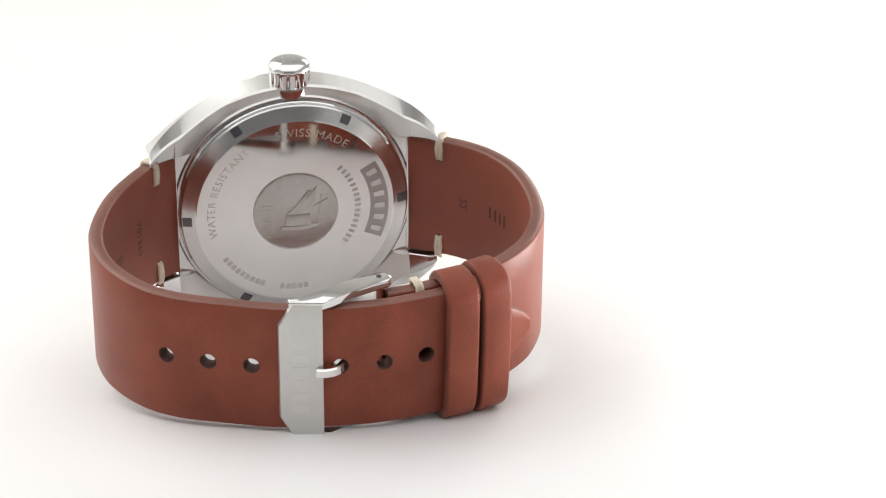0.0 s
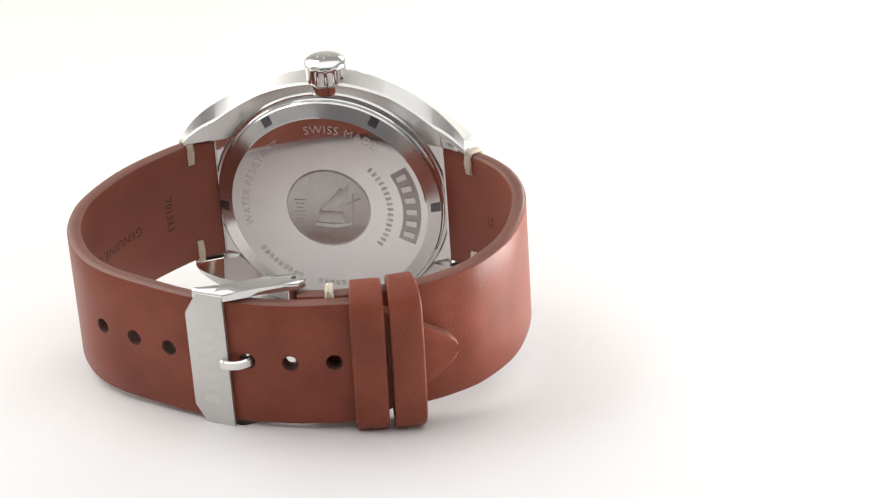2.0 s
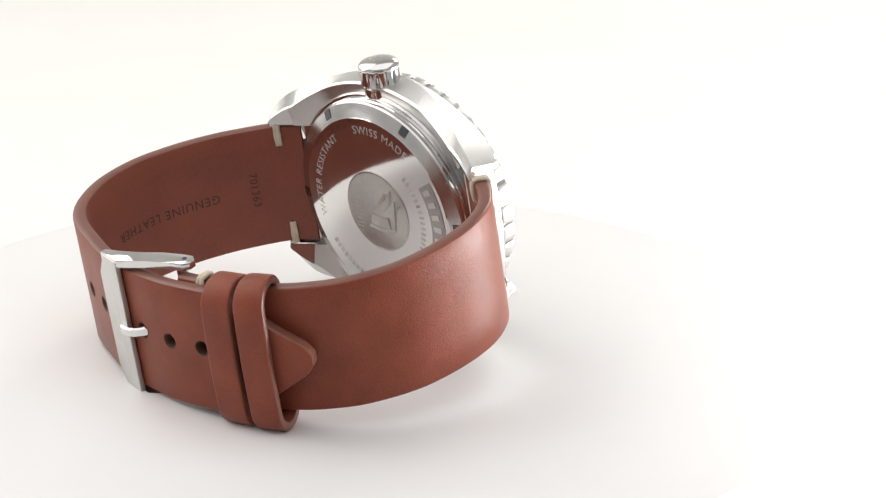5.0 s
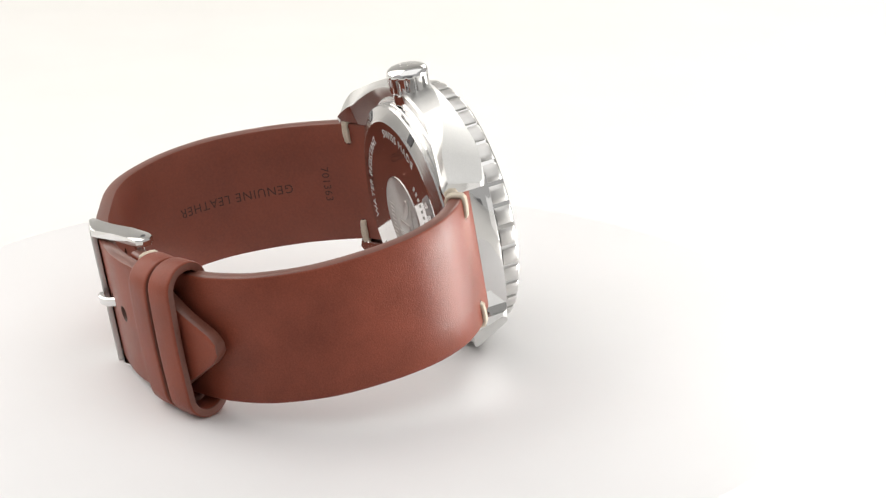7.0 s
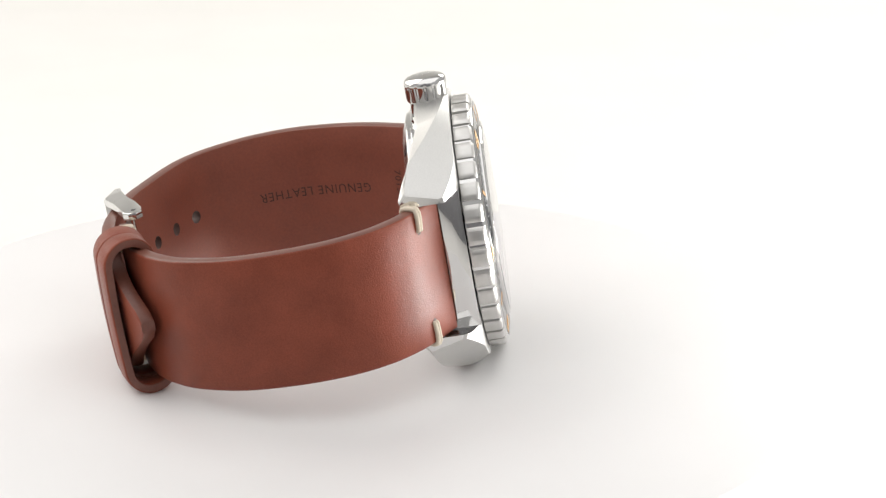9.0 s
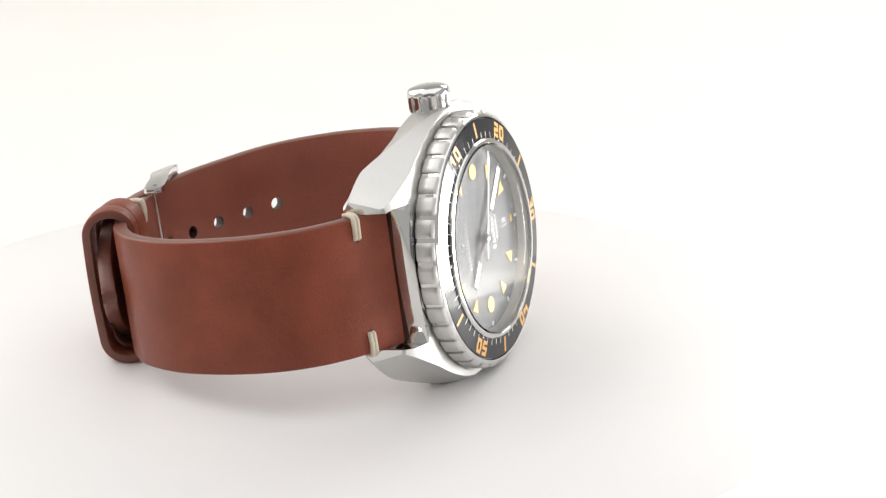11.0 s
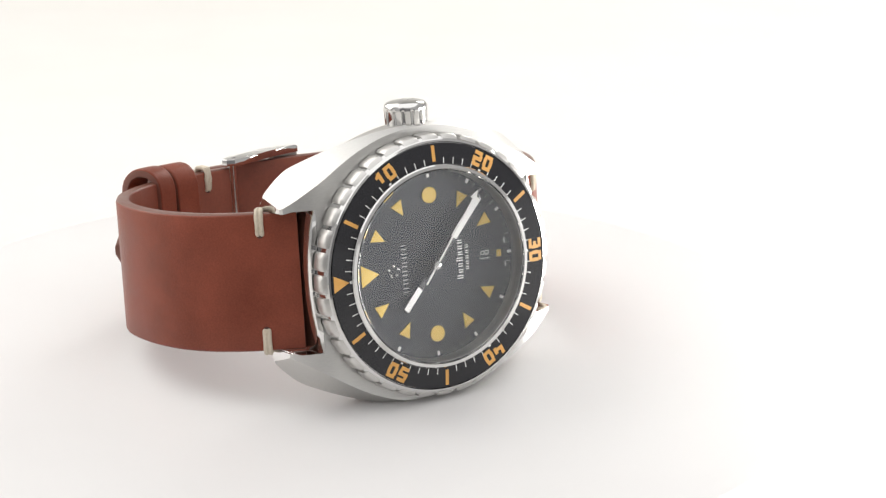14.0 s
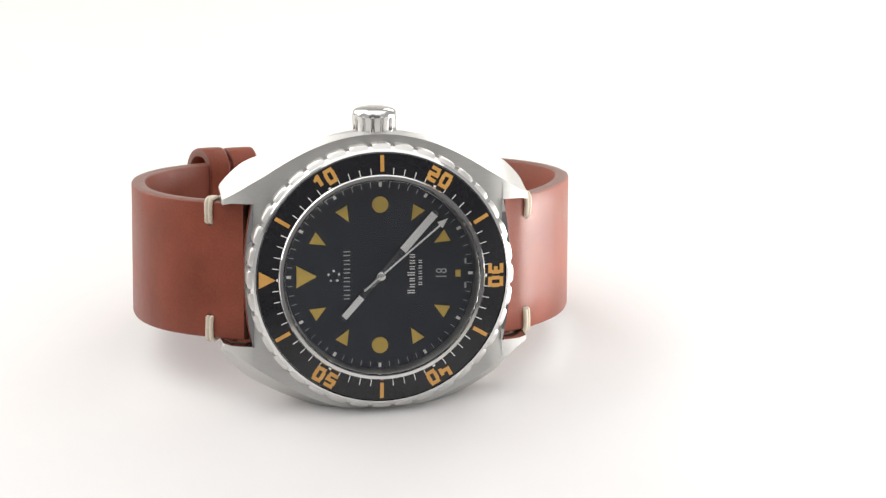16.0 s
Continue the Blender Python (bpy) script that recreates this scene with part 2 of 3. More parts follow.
def build_case(watch):
    # front, shoulder and flank brushed, back finely brushed, edges and the backs of the lugs polished
    middle, ends = (0, 0, 0, 2, 2, 2, 1, 1), (0, 0, 0, 2, 1, 1, 1, 1)

    def body(bm, rings, finish):
        vs = loft(bm, rings)
        bm.faces.ensure_lookup_table()
        n = len(rings[0])
        for f in bm.faces:
            f.material_index = 1
        for a, b in zip(vs, vs[1:]):
            for k in range(n):
                face = bm.faces.get((a[k], a[(k + 1) % n], b[(k + 1) % n], b[k]))
                if face:
                    face.material_index = finish[k]

    case = None
    for upper in (True, False):
        bm = bmesh.new()
        body(bm, [section(x, 0.0, zmax(x), upper) for x in np.linspace(-19.9, 19.9, 81)], middle)
        bmesh.ops.delete(bm, geom=[f for f in bm.faces if all(abs(v.co.z) < 0.01 for v in f.verts)], context="FACES_ONLY")
        if case is None:
            case = part("case", bm, [BRUSHED, POLISHED, FINE], watch, "brushed steel case with polished bevels", sharp=24)
        else:
            part("case_half", bm, [BRUSHED, POLISHED, FINE], case, sharp=24)
    for side in (1, -1):
        for upper in (True, False):
            bm = bmesh.new()
            rings = [section(side * a, 11.35 - 0.35 * max(0, (a - 23) / 1.4), zmax(a), upper) for a in np.linspace(19.9, 24.15, 18)]
            tip = section(side * 24.4, 11.0, zmax(24.4), upper)
            mid = sum((Vector(p) for p in tip), Vector()) / len(tip)
            rings.append([Vector(p).lerp(Vector((p[0], mid.y, mid.z)), 0.10) for p in tip])
            body(bm, rings, ends)
            lug = part("lug", bm, [BRUSHED, POLISHED, FINE], case, "steel strap lug", sharp=24)
    # case ends between the lugs: a straight back edge, bowed out under the bezel
    for side in (1, -1):
        rings = []
        for z in np.linspace(-11.4, 11.4, 25):
            bow = 1.35 * (1 - (z / 11.4) ** 2)
            rings.append([(side * x, y, z) for x, y in ((19.7, -3.75), (19.9 + 0.9 * bow, -3.8), (20.0 + bow, -4.5), (20.0 + 0.9 * bow, -5.6),
                                                        (20.05 + 0.45 * bow, -7.6), (20.12, -9.2), (20.08, -9.62), (19.94, -9.7), (19.7, -9.66))])
        bm = bmesh.new()
        loft(bm, rings)
        part("case_end", bm, POLISHED, case, "polished bowed case end", sharp=40)
    # crown tube
    bm = revolve([(0, 20.0), (3.0, 20.0), (3.0, 21.5), (2.6, 21.7), (2.6, 22.6), (0, 22.6)], 40, axis="z", at=(0.2, -7.2, 0))
    part("crown_tube", bm, POLISHED, watch, "polished crown tube")
    # crown: fluted, with a domed cap
    bm = bmesh.new()
    rings = []
    levels = [(2.7, 21.8, 0), (3.3, 21.95, 0.2), (3.42, 22.3, 1), (3.46, 24.4, 1), (3.5, 24.55, 0.3), (3.48, 24.95, 0), (3.32, 25.45, 0), (2.9, 25.78, 0), (2.0, 26.05, 0), (0.8, 26.2, 0)]
    n = 168
    for r, z, k in levels:
        rings.append([(0.2 + rr * math.cos(a), -7.2 + rr * math.sin(a), z) for a in np.linspace(0, 2 * math.pi, n, endpoint=False)
                      for rr in [r - k * 0.42 * (0.5 + 0.5 * math.tanh(6 * (math.cos(14 * a) - 0.55)))]])
    loft(bm, rings)
    crown = part("crown", bm, POLISHED, watch, "polished fluted screw-down crown", sharp=35)
    bm = bmesh.new()
    for k in range(5):
        a = math.tau * k / 5
        bmesh.ops.create_uvsphere(bm, u_segments=10, v_segments=6, radius=0.2, matrix=Matrix.Translation((1.0 * math.cos(a), -7.2 + 1.0 * math.sin(a), 26.06)))
    part("crown_emblem", bm, SATIN, crown)
    return case


def build_caseback(watch):
    bm = revolve([(0, -8.4), (19.8, -8.4), (19.8, -9.75), (19.75, -9.75), (19.75, -10.3), (19.6, -10.45), (19.5, -10.5), (19.5, -11.0), (19.3, -11.3), (17.1, -12.1), (16.9, -12.2), (0, -12.2)], 144)
    for f in bm.faces:
        c = f.calc_center_median()
        f.material_index = 1 if c.y < -11.1 and math.hypot(c.x, c.z) > 17 else 0
    back = part("caseback", bm, [POLISHED, SATIN], watch, "mirror-polished screw-down steel case back", sharp=8)
    bm = revolve([(19.4, -9.0), (20.5, -8.6), (20.5, -9.3), (20.2, -9.62), (19.4, -9.66)], 120)
    part("step_ring", bm, SATIN, back, "satin step ring")
    # wrench notches: not cut, their shade is a thin dark patch laid on
    for k in range(6):
        a = radians(61.5 + 60 * k)
        bm = bmesh.new()
        out, side = Vector((math.cos(a), 0, math.sin(a))), Vector((-math.sin(a), 0, math.cos(a)))
        slab(bm, [(17.7, -0.8), (19.25, -0.8), (19.25, 0.8), (17.7, 0.8)],
             lambda u, v, w: out * u + side * v + Vector((0, -12.0 + (u - 17.4) * 0.333 - w, 0)), 0.06)
        part("notch", bm, DARK_STEEL, back, "dark patch for the shade in a wrench notch of the case back")

    def ring(r, mid, inward=False):
        def place(u, v, w):
            a = mid - u / r
            return Vector(((r + v) * math.cos(a), -12.2 - w, (r + v) * math.sin(a)))
        return place

    part("engraving", lettering(bmesh.new(), "SWISS MADE", 2.1, ring(14.75, radians(77.5)), 0.05, -0.03, 1.12), FROSTED, back, "engraved lettering")
    part("engraving", lettering(bmesh.new(), "WATER RESISTANT", 1.95, ring(14.4, radians(159)), 0.05, -0.03, 1.1), FROSTED, back, "engraved lettering")
    for mid, r, count, wide in ((radians(6), 10.7, 16, 0.5), (radians(232), 14.6, 9, 0.7), (radians(270), 14.6, 5, 0.7)):
        for k in range(count):
            bm = bmesh.new()
            place = ring(r, mid + (k - count / 2) * 1.02 / r)
            slab(bm, [(-wide / 2, -0.5), (wide / 2, -0.5), (wide / 2, 0.5), (-wide / 2, 0.5)], place, 0.04)
            part("engraved_bar", bm, FROSTED, back)
    # name plate: a raised arc with plain bars
    bm = bmesh.new()
    arc = [(r, a) for r, seq in ((12.9, np.linspace(-24, 31, 15)), (16.0, np.linspace(31, -24, 15))) for a in seq]
    slab(bm, arc, lambda r, a, w: Vector((r * math.cos(radians(a)), -12.2 - w, r * math.sin(radians(a)))), 0.12, 0.05)
    part("name_plate", bm, ENGRAVED, back, "darker arc-shaped name plate")
    for k in range(6):
        bm = bmesh.new()
        a = radians(25.5 - 8.8 * k)
        slab(bm, [(-0.5, -0.9), (0.5, -0.9), (0.5, 0.9), (-0.5, 0.9)], lambda u, v, w: ring(14.45, a)(u, v, w + 0.12), 0.14)
        part("plate_bar", bm, SATIN, back)
    # medallion with a raft under sail
    bm = revolve([(0, -12.16), (7.3, -12.16), (7.3, -12.32), (7.05, -12.36), (6.9, -12.25), (0, -12.25)], 80)
    medal = part("medallion", bm, MEDAL, back, "matt round medallion with a raft in relief")
    flat = lambda u, v, w: Vector((u, -12.25 - w, v))
    for poly in ([(-2.6, -3.4), (1.0, -3.7), (3.6, -3.2), (4.2, -2.3), (3.4, -2.7), (0.6, -3.0), (-2.4, -2.7)], [(0.2, 0.1), (3.7, 4.6), (3.3, 2.0), (1.4, 0.2)],
                 [(-1.6, -0.4), (0.4, 0.1), (2.8, 3.6), (2.2, 3.9), (-0.2, 0.7)], [(3.6, -2.6), (3.85, -2.6), (4.5, 2.8), (4.25, 2.8)], [(3.2, 0.6), (5.6, 1.9), (5.5, 2.1), (3.1, 0.8)],
                 [(-1.9, -2.6), (2.6, -2.8), (2.4, -0.7), (-1.7, -0.6)]):
        part("relief", slab(bmesh.new(), poly, flat, 0.14, 0.03), MEDAL, medal)
    for k in range(9):
        z = -4.6 + k * 0.75
        half = 0.8 + 0.25 * (k % 3)
        part("relief", slab(bmesh.new(), [(-5.2 - half / 2, z), (-5.2 + half, z - 0.1), (-5.2 + half, z + 0.08), (-5.2 - half / 2, z + 0.14)], flat, 0.1), MEDAL, medal)


def ring_place(r0, phi, y):
    """A piece on the dial side: u runs clockwise, v outwards, from the angle phi (from twelve)."""
    c, s = math.cos(phi), math.sin(phi)

    def place(u, v, w):
        return Vector(((r0 + v) * c - u * s, y(r0 + v) + w if callable(y) else y + w, (r0 + v) * s + u * c))
    return place


def digits(text, place):
    """Square-cut numerals built of strokes that butt end to end."""
    w, h, t, gap = 1.78, 2.45, 0.60, 0.34
    bars = {"top": (-w / 2 + 0.12, h / 2 - t, w / 2 - 0.12, h / 2), "mid": (-w / 2 + t, -t / 2, w / 2 - t, t / 2), "low": (-w / 2 + 0.12, -h / 2, w / 2 - 0.12, -h / 2 + t),
            "ul": (-w / 2, t / 2, -w / 2 + t, h / 2 - t), "ur": (w / 2 - t, t / 2, w / 2, h / 2 - t), "ll": (-w / 2, -h / 2 + t, -w / 2 + t, -t / 2), "lr": (w / 2 - t, -h / 2 + t, w / 2, -t / 2),
            "jl": (-w / 2, -t / 2, -w / 2 + t, t / 2), "jr": (w / 2 - t, -t / 2, w / 2, t / 2), "cap": (-w / 2, h / 2 - t, -w / 2 + t, h / 2), "capr": (w / 2 - t, h / 2 - t, w / 2, h / 2)}
    made = {"0": "top low ul ur ll lr jl jr", "1": "ur lr jr capr", "2": "top low ur ll mid jl jr", "3": "top low ur lr mid jr", "4": "ul ur lr mid jl jr cap", "5": "top low ul lr mid jl jr"}
    bm = bmesh.new()
    for i, ch in enumerate(text):
        shift = (i - 0.5) * (w + gap) - (0.3 if ch == "1" else 0)
        for name in made[ch].split():
            x0, y0, x1, y1 = bars[name]
            slab(bm, [(x0 + shift, y0), (x1 + shift, y0), (x1 + shift, y1), (x0 + shift, y1)], place, 0.03)
        if ch == "1":
            slab(bm, [(shift + w / 2 - t - 0.5, h / 2 - 0.85), (shift + w / 2 - t, h / 2 - 0.85), (shift + w / 2 - t, h / 2 - 0.15), (shift + w / 2 - t - 0.5, h / 2 - 0.45)], place, 0.03)
    return bm


def build_bezel(watch):
    bm = revolve([(15.6, -3.6), (20.5, -3.6), (20.6, -3.45), (20.6, -0.85), (20.1, -0.3), (19.8, -0.18), (19.65, -0.45), (16.3, -0.2), (16.28, 0.42), (16.1, 0.66), (15.6, 0.7), (15.42, 0.5), (15.42, -0.6)], 180)
    bezel = part("bezel", bm, POLISHED, watch, "steel rotating bezel with a notched edge", sharp=25)
    # grip pads
    bm = bmesh.new()
    rows = []
    for a in np.linspace(-4.0, 4.0, 7):
        edge = 0.22 if abs(a) > 3.8 else 0.0
        rows.append([(r * math.cos(radians(a)), y, r * math.sin(radians(a))) for r, y in
                     ((20.2, -3.52), (20.95 - edge, -3.48), (21.05 - edge, -3.2), (21.05 - edge, -1.1), (20.85 - edge, -0.75), (20.2, -0.45))])
    loft(bm, rows)
    pad = part("grip_pad", bm, GRIP, bezel)
    for k in range(1, 36):
        o = new("grip_pad", pad.data)
        o.parent, o.rotation_euler = bezel, (0, radians(10 * k), 0)
    # black insert, slightly conical
    cone = lambda r: (18.1 - r) * 0.1
    bm = revolve([(16.3, cone(16.3) - 0.3), (16.3, cone(16.3)), (19.6, cone(19.6)), (19.6, cone(19.6) - 0.3)], 160)
    insert = part("insert", bm, INSERT, bezel, "black bezel insert")
    up = lambda r: cone(r) + 0.005
    for k in range(60):
        phi = radians(6 * k)
        if k % 5:
            bm = slab(bmesh.new(), [(-0.065, 16.35), (0.065, 16.35), (0.065, 17.35), (-0.065, 17.35)], ring_place(0, phi, up), 0.02)
            part("minute_tick", bm, WHITE, insert)
        elif k in (10, 20, 30, 40, 50):
            part("numeral", digits(str(k), ring_place(18.05, phi, up)), ORANGE, insert, "orange numerals %d" % k)
            bm = slab(bmesh.new(), [(-0.22, 16.34), (0.22, 16.34), (0.22, 16.62), (-0.22, 16.62)], ring_place(0, phi, up), 0.02)
            part("minute_tick", bm, WHITE, insert)
        elif k:
            bm = slab(bmesh.new(), [(-0.3, 16.75), (0.3, 16.75), (0.3, 19.3), (-0.3, 19.3)], ring_place(0, phi, up), 0.03)
            part("five_minute_bar", bm, ORANGE, insert)
        else:
            bm = slab(bmesh.new(), [(0, 16.7), (1.35, 19.3), (-1.35, 19.3)], ring_place(0, phi, up), 0.03)
            part("zero_triangle", bm, ORANGE, insert, "orange zero triangle")
            bm = slab(bmesh.new(), [(-0.22, 16.34), (0.22, 16.34), (0.22, 16.6), (-0.22, 16.6)], ring_place(0, phi, up), 0.02)
            part("minute_tick", bm, WHITE, insert)


DIAL_Y = -3.0


def build_dial(watch):
    bm = revolve([(0, DIAL_Y - 0.4), (15.55, DIAL_Y - 0.4), (15.55, DIAL_Y), (0, DIAL_Y)], 120)
    dial = part("dial", bm, DIAL, watch, "matt blue-black dial")
    bm = revolve([(15.0, DIAL_Y + 0.01), (15.58, DIAL_Y + 0.01), (15.58, -0.2), (15.35, -0.2)], 120)
    part("inner_ring", bm, GRIP, watch, "satin steel ring round the dial")
    lay = DIAL_Y + 0.003
    for k in range(60):
        phi = radians(6 * k)
        if k % 5:
            bm = slab(bmesh.new(), [(-0.05, 13.9), (0.05, 13.9), (0.05, 14.7), (-0.05, 14.7)], ring_place(0, phi, lay), 0.015)
            part("minute_mark", bm, GREY, dial)
        else:
            bm = slab(bmesh.new(), [(-0.22, 14.05), (0.22, 14.05), (0.22, 14.75), (-0.22, 14.75)], ring_place(0, phi, lay), 0.12)
            part("hour_mark", bm, WHITE, dial)
            h = k // 5
            if h in (3, 9):
                pts = [(1.28 * math.cos(a), 11.2 + 1.28 * math.sin(a)) for a in np.linspace(0, math.tau, 40, endpoint=False)]
            elif h == 0:
                pts = [(0, 10.0), (1.75, 13.2), (-1.75, 13.2)]
            elif h == 6:
                pts = [(-0.55, 12.0), (0.55, 12.0), (0.55, 12.8), (-0.55, 12.8)]
            else:
                pts = [(0, 9.9), (1.05, 12.3), (-1.05, 12.3)]
            part("hour_index", slab(bmesh.new(), pts, ring_place(0, phi, lay), 0.18, 0.05), LUME, dial, "aged yellow luminous index")

    # on the dial: u towards three, v towards twelve
    flat = lambda u, v, w: Vector((v, lay + w, u))
    # maker's word and model word as plain bars, with a five-dot sign
    for k in range(6):
        z = -3.4 + k * 1.38
        for du in (-0.36, 0.24):
            part("name_bar", slab(bmesh.new(), [(z + du, 4.75), (z + du + 0.16, 4.75), (z + du + 0.16, 5.75), (z + du, 5.75)], flat, 0.02), GREY, dial, "pale printed bar")
    for k in range(5):
        a = math.tau * k / 5 + 0.3
        bm = bmesh.new()
        bmesh.ops.create_uvsphere(bm, u_segments=10, v_segments=6, radius=0.26, matrix=Matrix.Translation((7.3 + 0.85 * math.cos(a), lay, 0.85 * math.sin(a))))
        part("emblem_dot", bm, POLISHED, dial)
    for k in range(7):
        z = -2.8 + k * 0.95
        top = -4.35 if k in (0, 3) else -4.7
        for du in (-0.26, 0.12):
            part("name_bar", slab(bmesh.new(), [(z + du, -5.55), (z + du + 0.18, -5.55), (z + du + 0.18, top), (z + du, top)], flat, 0.02), WHITE, dial, "white printed bar")
    for k in range(5):
        z = -1.5 + k * 0.88
        for du in (-0.24, 0.1):
            part("name_bar", slab(bmesh.new(), [(z + du, -6.7), (z + du + 0.14, -6.7), (z + du + 0.14, -6.1), (z + du, -6.1)], flat, 0.02), WHITE, dial, "white printed bar")
    part("date", lettering(bmesh.new(), "18", 2.5, lambda u, v, w: flat(u * 0.72, v - 9.85, w), 0.02), GREY, dial, "white date 18")
    for z in (-2.4, 1.5):
        part("fine_print", slab(bmesh.new(), [(z, -13.75), (z + 0.9, -13.75), (z + 0.9, -13.45), (z, -13.45)], flat, 0.015), GREY, dial)
    bm = revolve([(0.35, 0.2), (0.7, 0.2), (0.7, 1.45), (0.45, 1.6), (0, 1.6), (0, 0.2)], 32, at=(0, DIAL_Y, 0))
    part("centre_cap", bm, SATIN, watch, "pale round centre cap")

    def pointer(name, outline, inlay, y, phi, label, stuff=DARK_STEEL):
        bm = slab(bmesh.new(), outline, lambda u, v, w: Vector((v, w, u)), 0.18, 0.05)
        ob = part(name, bm, stuff, watch, label)
        ob.matrix_basis = Matrix.Translation((0, (DIAL_Y + y) * MM, 0)) @ Matrix.Rotation(-phi, 4, "Y")
        if inlay:
            part("lume_inlay", slab(bmesh.new(), inlay, lambda u, v, w: Vector((v, 0.182 + w, u)), 0.03), WHITE, ob, "white luminous inlay")
        return ob

    pointer("hour_pointer", [(-0.3, -1.5), (0.3, -1.5), (0.35, 4.0), (0.62, 4.4), (0.62, 8.8), (0, 9.2), (-0.62, 8.8), (-0.62, 4.4), (-0.35, 4.0)],
            [(-0.5, 4.5), (0.5, 4.5), (0.5, 8.75), (-0.5, 8.75)], 0.45, radians(-48.6), "steel hour pointer with a white tip")
    pointer("minute_pointer", [(-0.35, -2.5), (0.35, -2.5), (0.5, 4.8), (0.72, 5.2), (0.72, 13.0), (0, 13.5), (-0.72, 13.0), (-0.72, 5.2), (-0.5, 4.8)],
            [(-0.6, 5.3), (0.6, 5.3), (0.6, 12.9), (-0.6, 12.9)], 0.8, radians(131.2), "broad steel minute pointer with a white inlay")
    second = pointer("second_pointer", [(-0.14, -3.5), (0.14, -3.5), (0.1, 12.2), (0.62, 12.2), (0, 13.9), (-0.62, 12.2), (-0.1, 12.2)], None, 1.2, 0.0,
                     "thin pale seconds pointer with an arrow tip", WHITE)
    return second


def build_crystal(watch):
    bm = revolve([(0, -1.2), (15.4, -1.2), (15.4, 0.66), (15.25, 0.76), (0, 0.8)], 128)
    ob = part("crystal", bm, GLASS, watch, "clear flat sapphire crystal", sharp=20)
    ob.visible_shadow = False


# ---------------------------------------------------------------- the strap
LONG = [(-21.0, -7.9), (-25.0, -10.4), (-28.9, -15.0), (-32.7, -21.0), (-35.5, -28.1), (-36.8, -35.3), (-35.6, -43.2), (-31.6, -50.6), (-26.3, -55.3),
        (-18.7, -58.8), (-10.4, -61.8), (-1.4, -63.2), (5.4, -63.4), (11.9, -62.5), (19.0, -61.0), (24.6, -59.1), (30.1, -55.9)]
SHORT = [(21.0, -7.5), (25.5, -10.2), (29.6, -13.2), (33.3, -17.5), (36.0, -23.6), (37.0, -31.4), (36.1, -40.2), (32.5, -48.0), (28.2, -52.6),
         (23.8, -55.6), (18.0, -58.1), (11.5, -59.8), (6.4, -60.5)]
THICK = 2.3


class Band:
    """A leather band along a line; s in mm from the case, n outwards, z across."""

    def __init__(self, points, flip):
        self.pos, self.tan, self.s = spline(points, 181)
        self.flip = flip

    def at(self, s, n, z):
        x, y = (np.interp(s, self.s, self.pos[:, i]) for i in (0, 1))
        t = np.array([np.interp(s, self.s, self.tan[:, i]) for i in (0, 1)])
        t /= np.linalg.norm(t)
        out = np.array((t[1], -t[0])) * self.flip
        return Vector((x + n * out[0], y + n * out[1], z))

    def near(self, x):
        back = self.s[-1] * 0.5
        m = self.s > back
        return float(self.s[m][np.argmin(abs(self.pos[m, 0] - x))])

    def mesh(self, half):
        bm = bmesh.new()
        rings = []
        for s in self.s:
            h, e = half(s, self.s[-1]), 0.45
            e = min(e, h * 0.4)
            prof = [(0, -h + e), (0, -h * 0.5), (0, 0), (0, h * 0.5), (0, h - e), (-0.13, h - e * 0.35), (-0.45, h), (-THICK + 0.4, h), (-THICK + 0.1, h - 0.15), (-THICK, h - 0.4),
                    (-THICK, h * 0.5), (-THICK, 0), (-THICK, -h * 0.5), (-THICK, -h + 0.4), (-THICK + 0.1, -h + 0.15), (-THICK + 0.4, -h), (-0.45, -h), (-0.13, -h + e * 0.35)]
            rings.append([self.at(s, n, z) for n, z in prof])
        loft(bm, rings)
        bm.normal_update()
        return bm

    def paint(self, me, unit):
        """Grain on the outside, lining inside, dark edges."""
        for p in me.polygons:
            c = np.array(p.center[:2]) / unit
            k = int(np.argmin(((self.pos - c) ** 2).sum(1)))
            out = np.array((self.tan[k][1], -self.tan[k][0])) * self.flip
            d = float(np.array(p.normal[:2]) @ out)
            # walls of the punched holes take the darker leather
            if abs(p.center[2] / unit - 0.4) < 2.0 and abs(d) < 0.9 and 8 < k < 174:
                p.material_index = 3
                continue
            p.material_index = 2 if abs(p.normal[2]) > 0.6 or abs(d) < 0.4 else (0 if d > 0 else 1)


def pierce(ob, cutters):
    """Cuts real holes and keeps the result as a plain mesh."""
    cut = part("cutter", cutters, STAMP_HOLE, None)
    m = ob.modifiers.new("cut", "BOOLEAN")
    m.operation, m.object, m.solver, m.use_self = "DIFFERENCE", cut, "EXACT", True
    deps = bpy.context.evaluated_depsgraph_get()
    me = bpy.data.meshes.new_from_object(ob.evaluated_get(deps))
    ob.modifiers.clear()
    me.set_sharp_from_angle(angle=radians(38))
    ob.data = me
    old = cut.data
    bpy.data.objects.remove(cut)
    bpy.data.meshes.remove(old)


def rod(bm, points, r, n=10):
    """A round cord through points."""
    ps = [Vector(p) for p in points]
    rings = []
    for i, p in enumerate(ps):
        t = (ps[min(i + 1, len(ps) - 1)] - ps[max(i - 1, 0)]).normalized()
        a = t.orthogonal().normalized()
        if rings:
            a = (last - t * last.dot(t)).normalized()
        last = a
        b = t.cross(a)
        rings.append([p + (a * math.cos(q) + b * math.sin(q)) * r for q in np.linspace(0, math.tau, n, endpoint=False)])
    loft(bm, rings)
    return bm


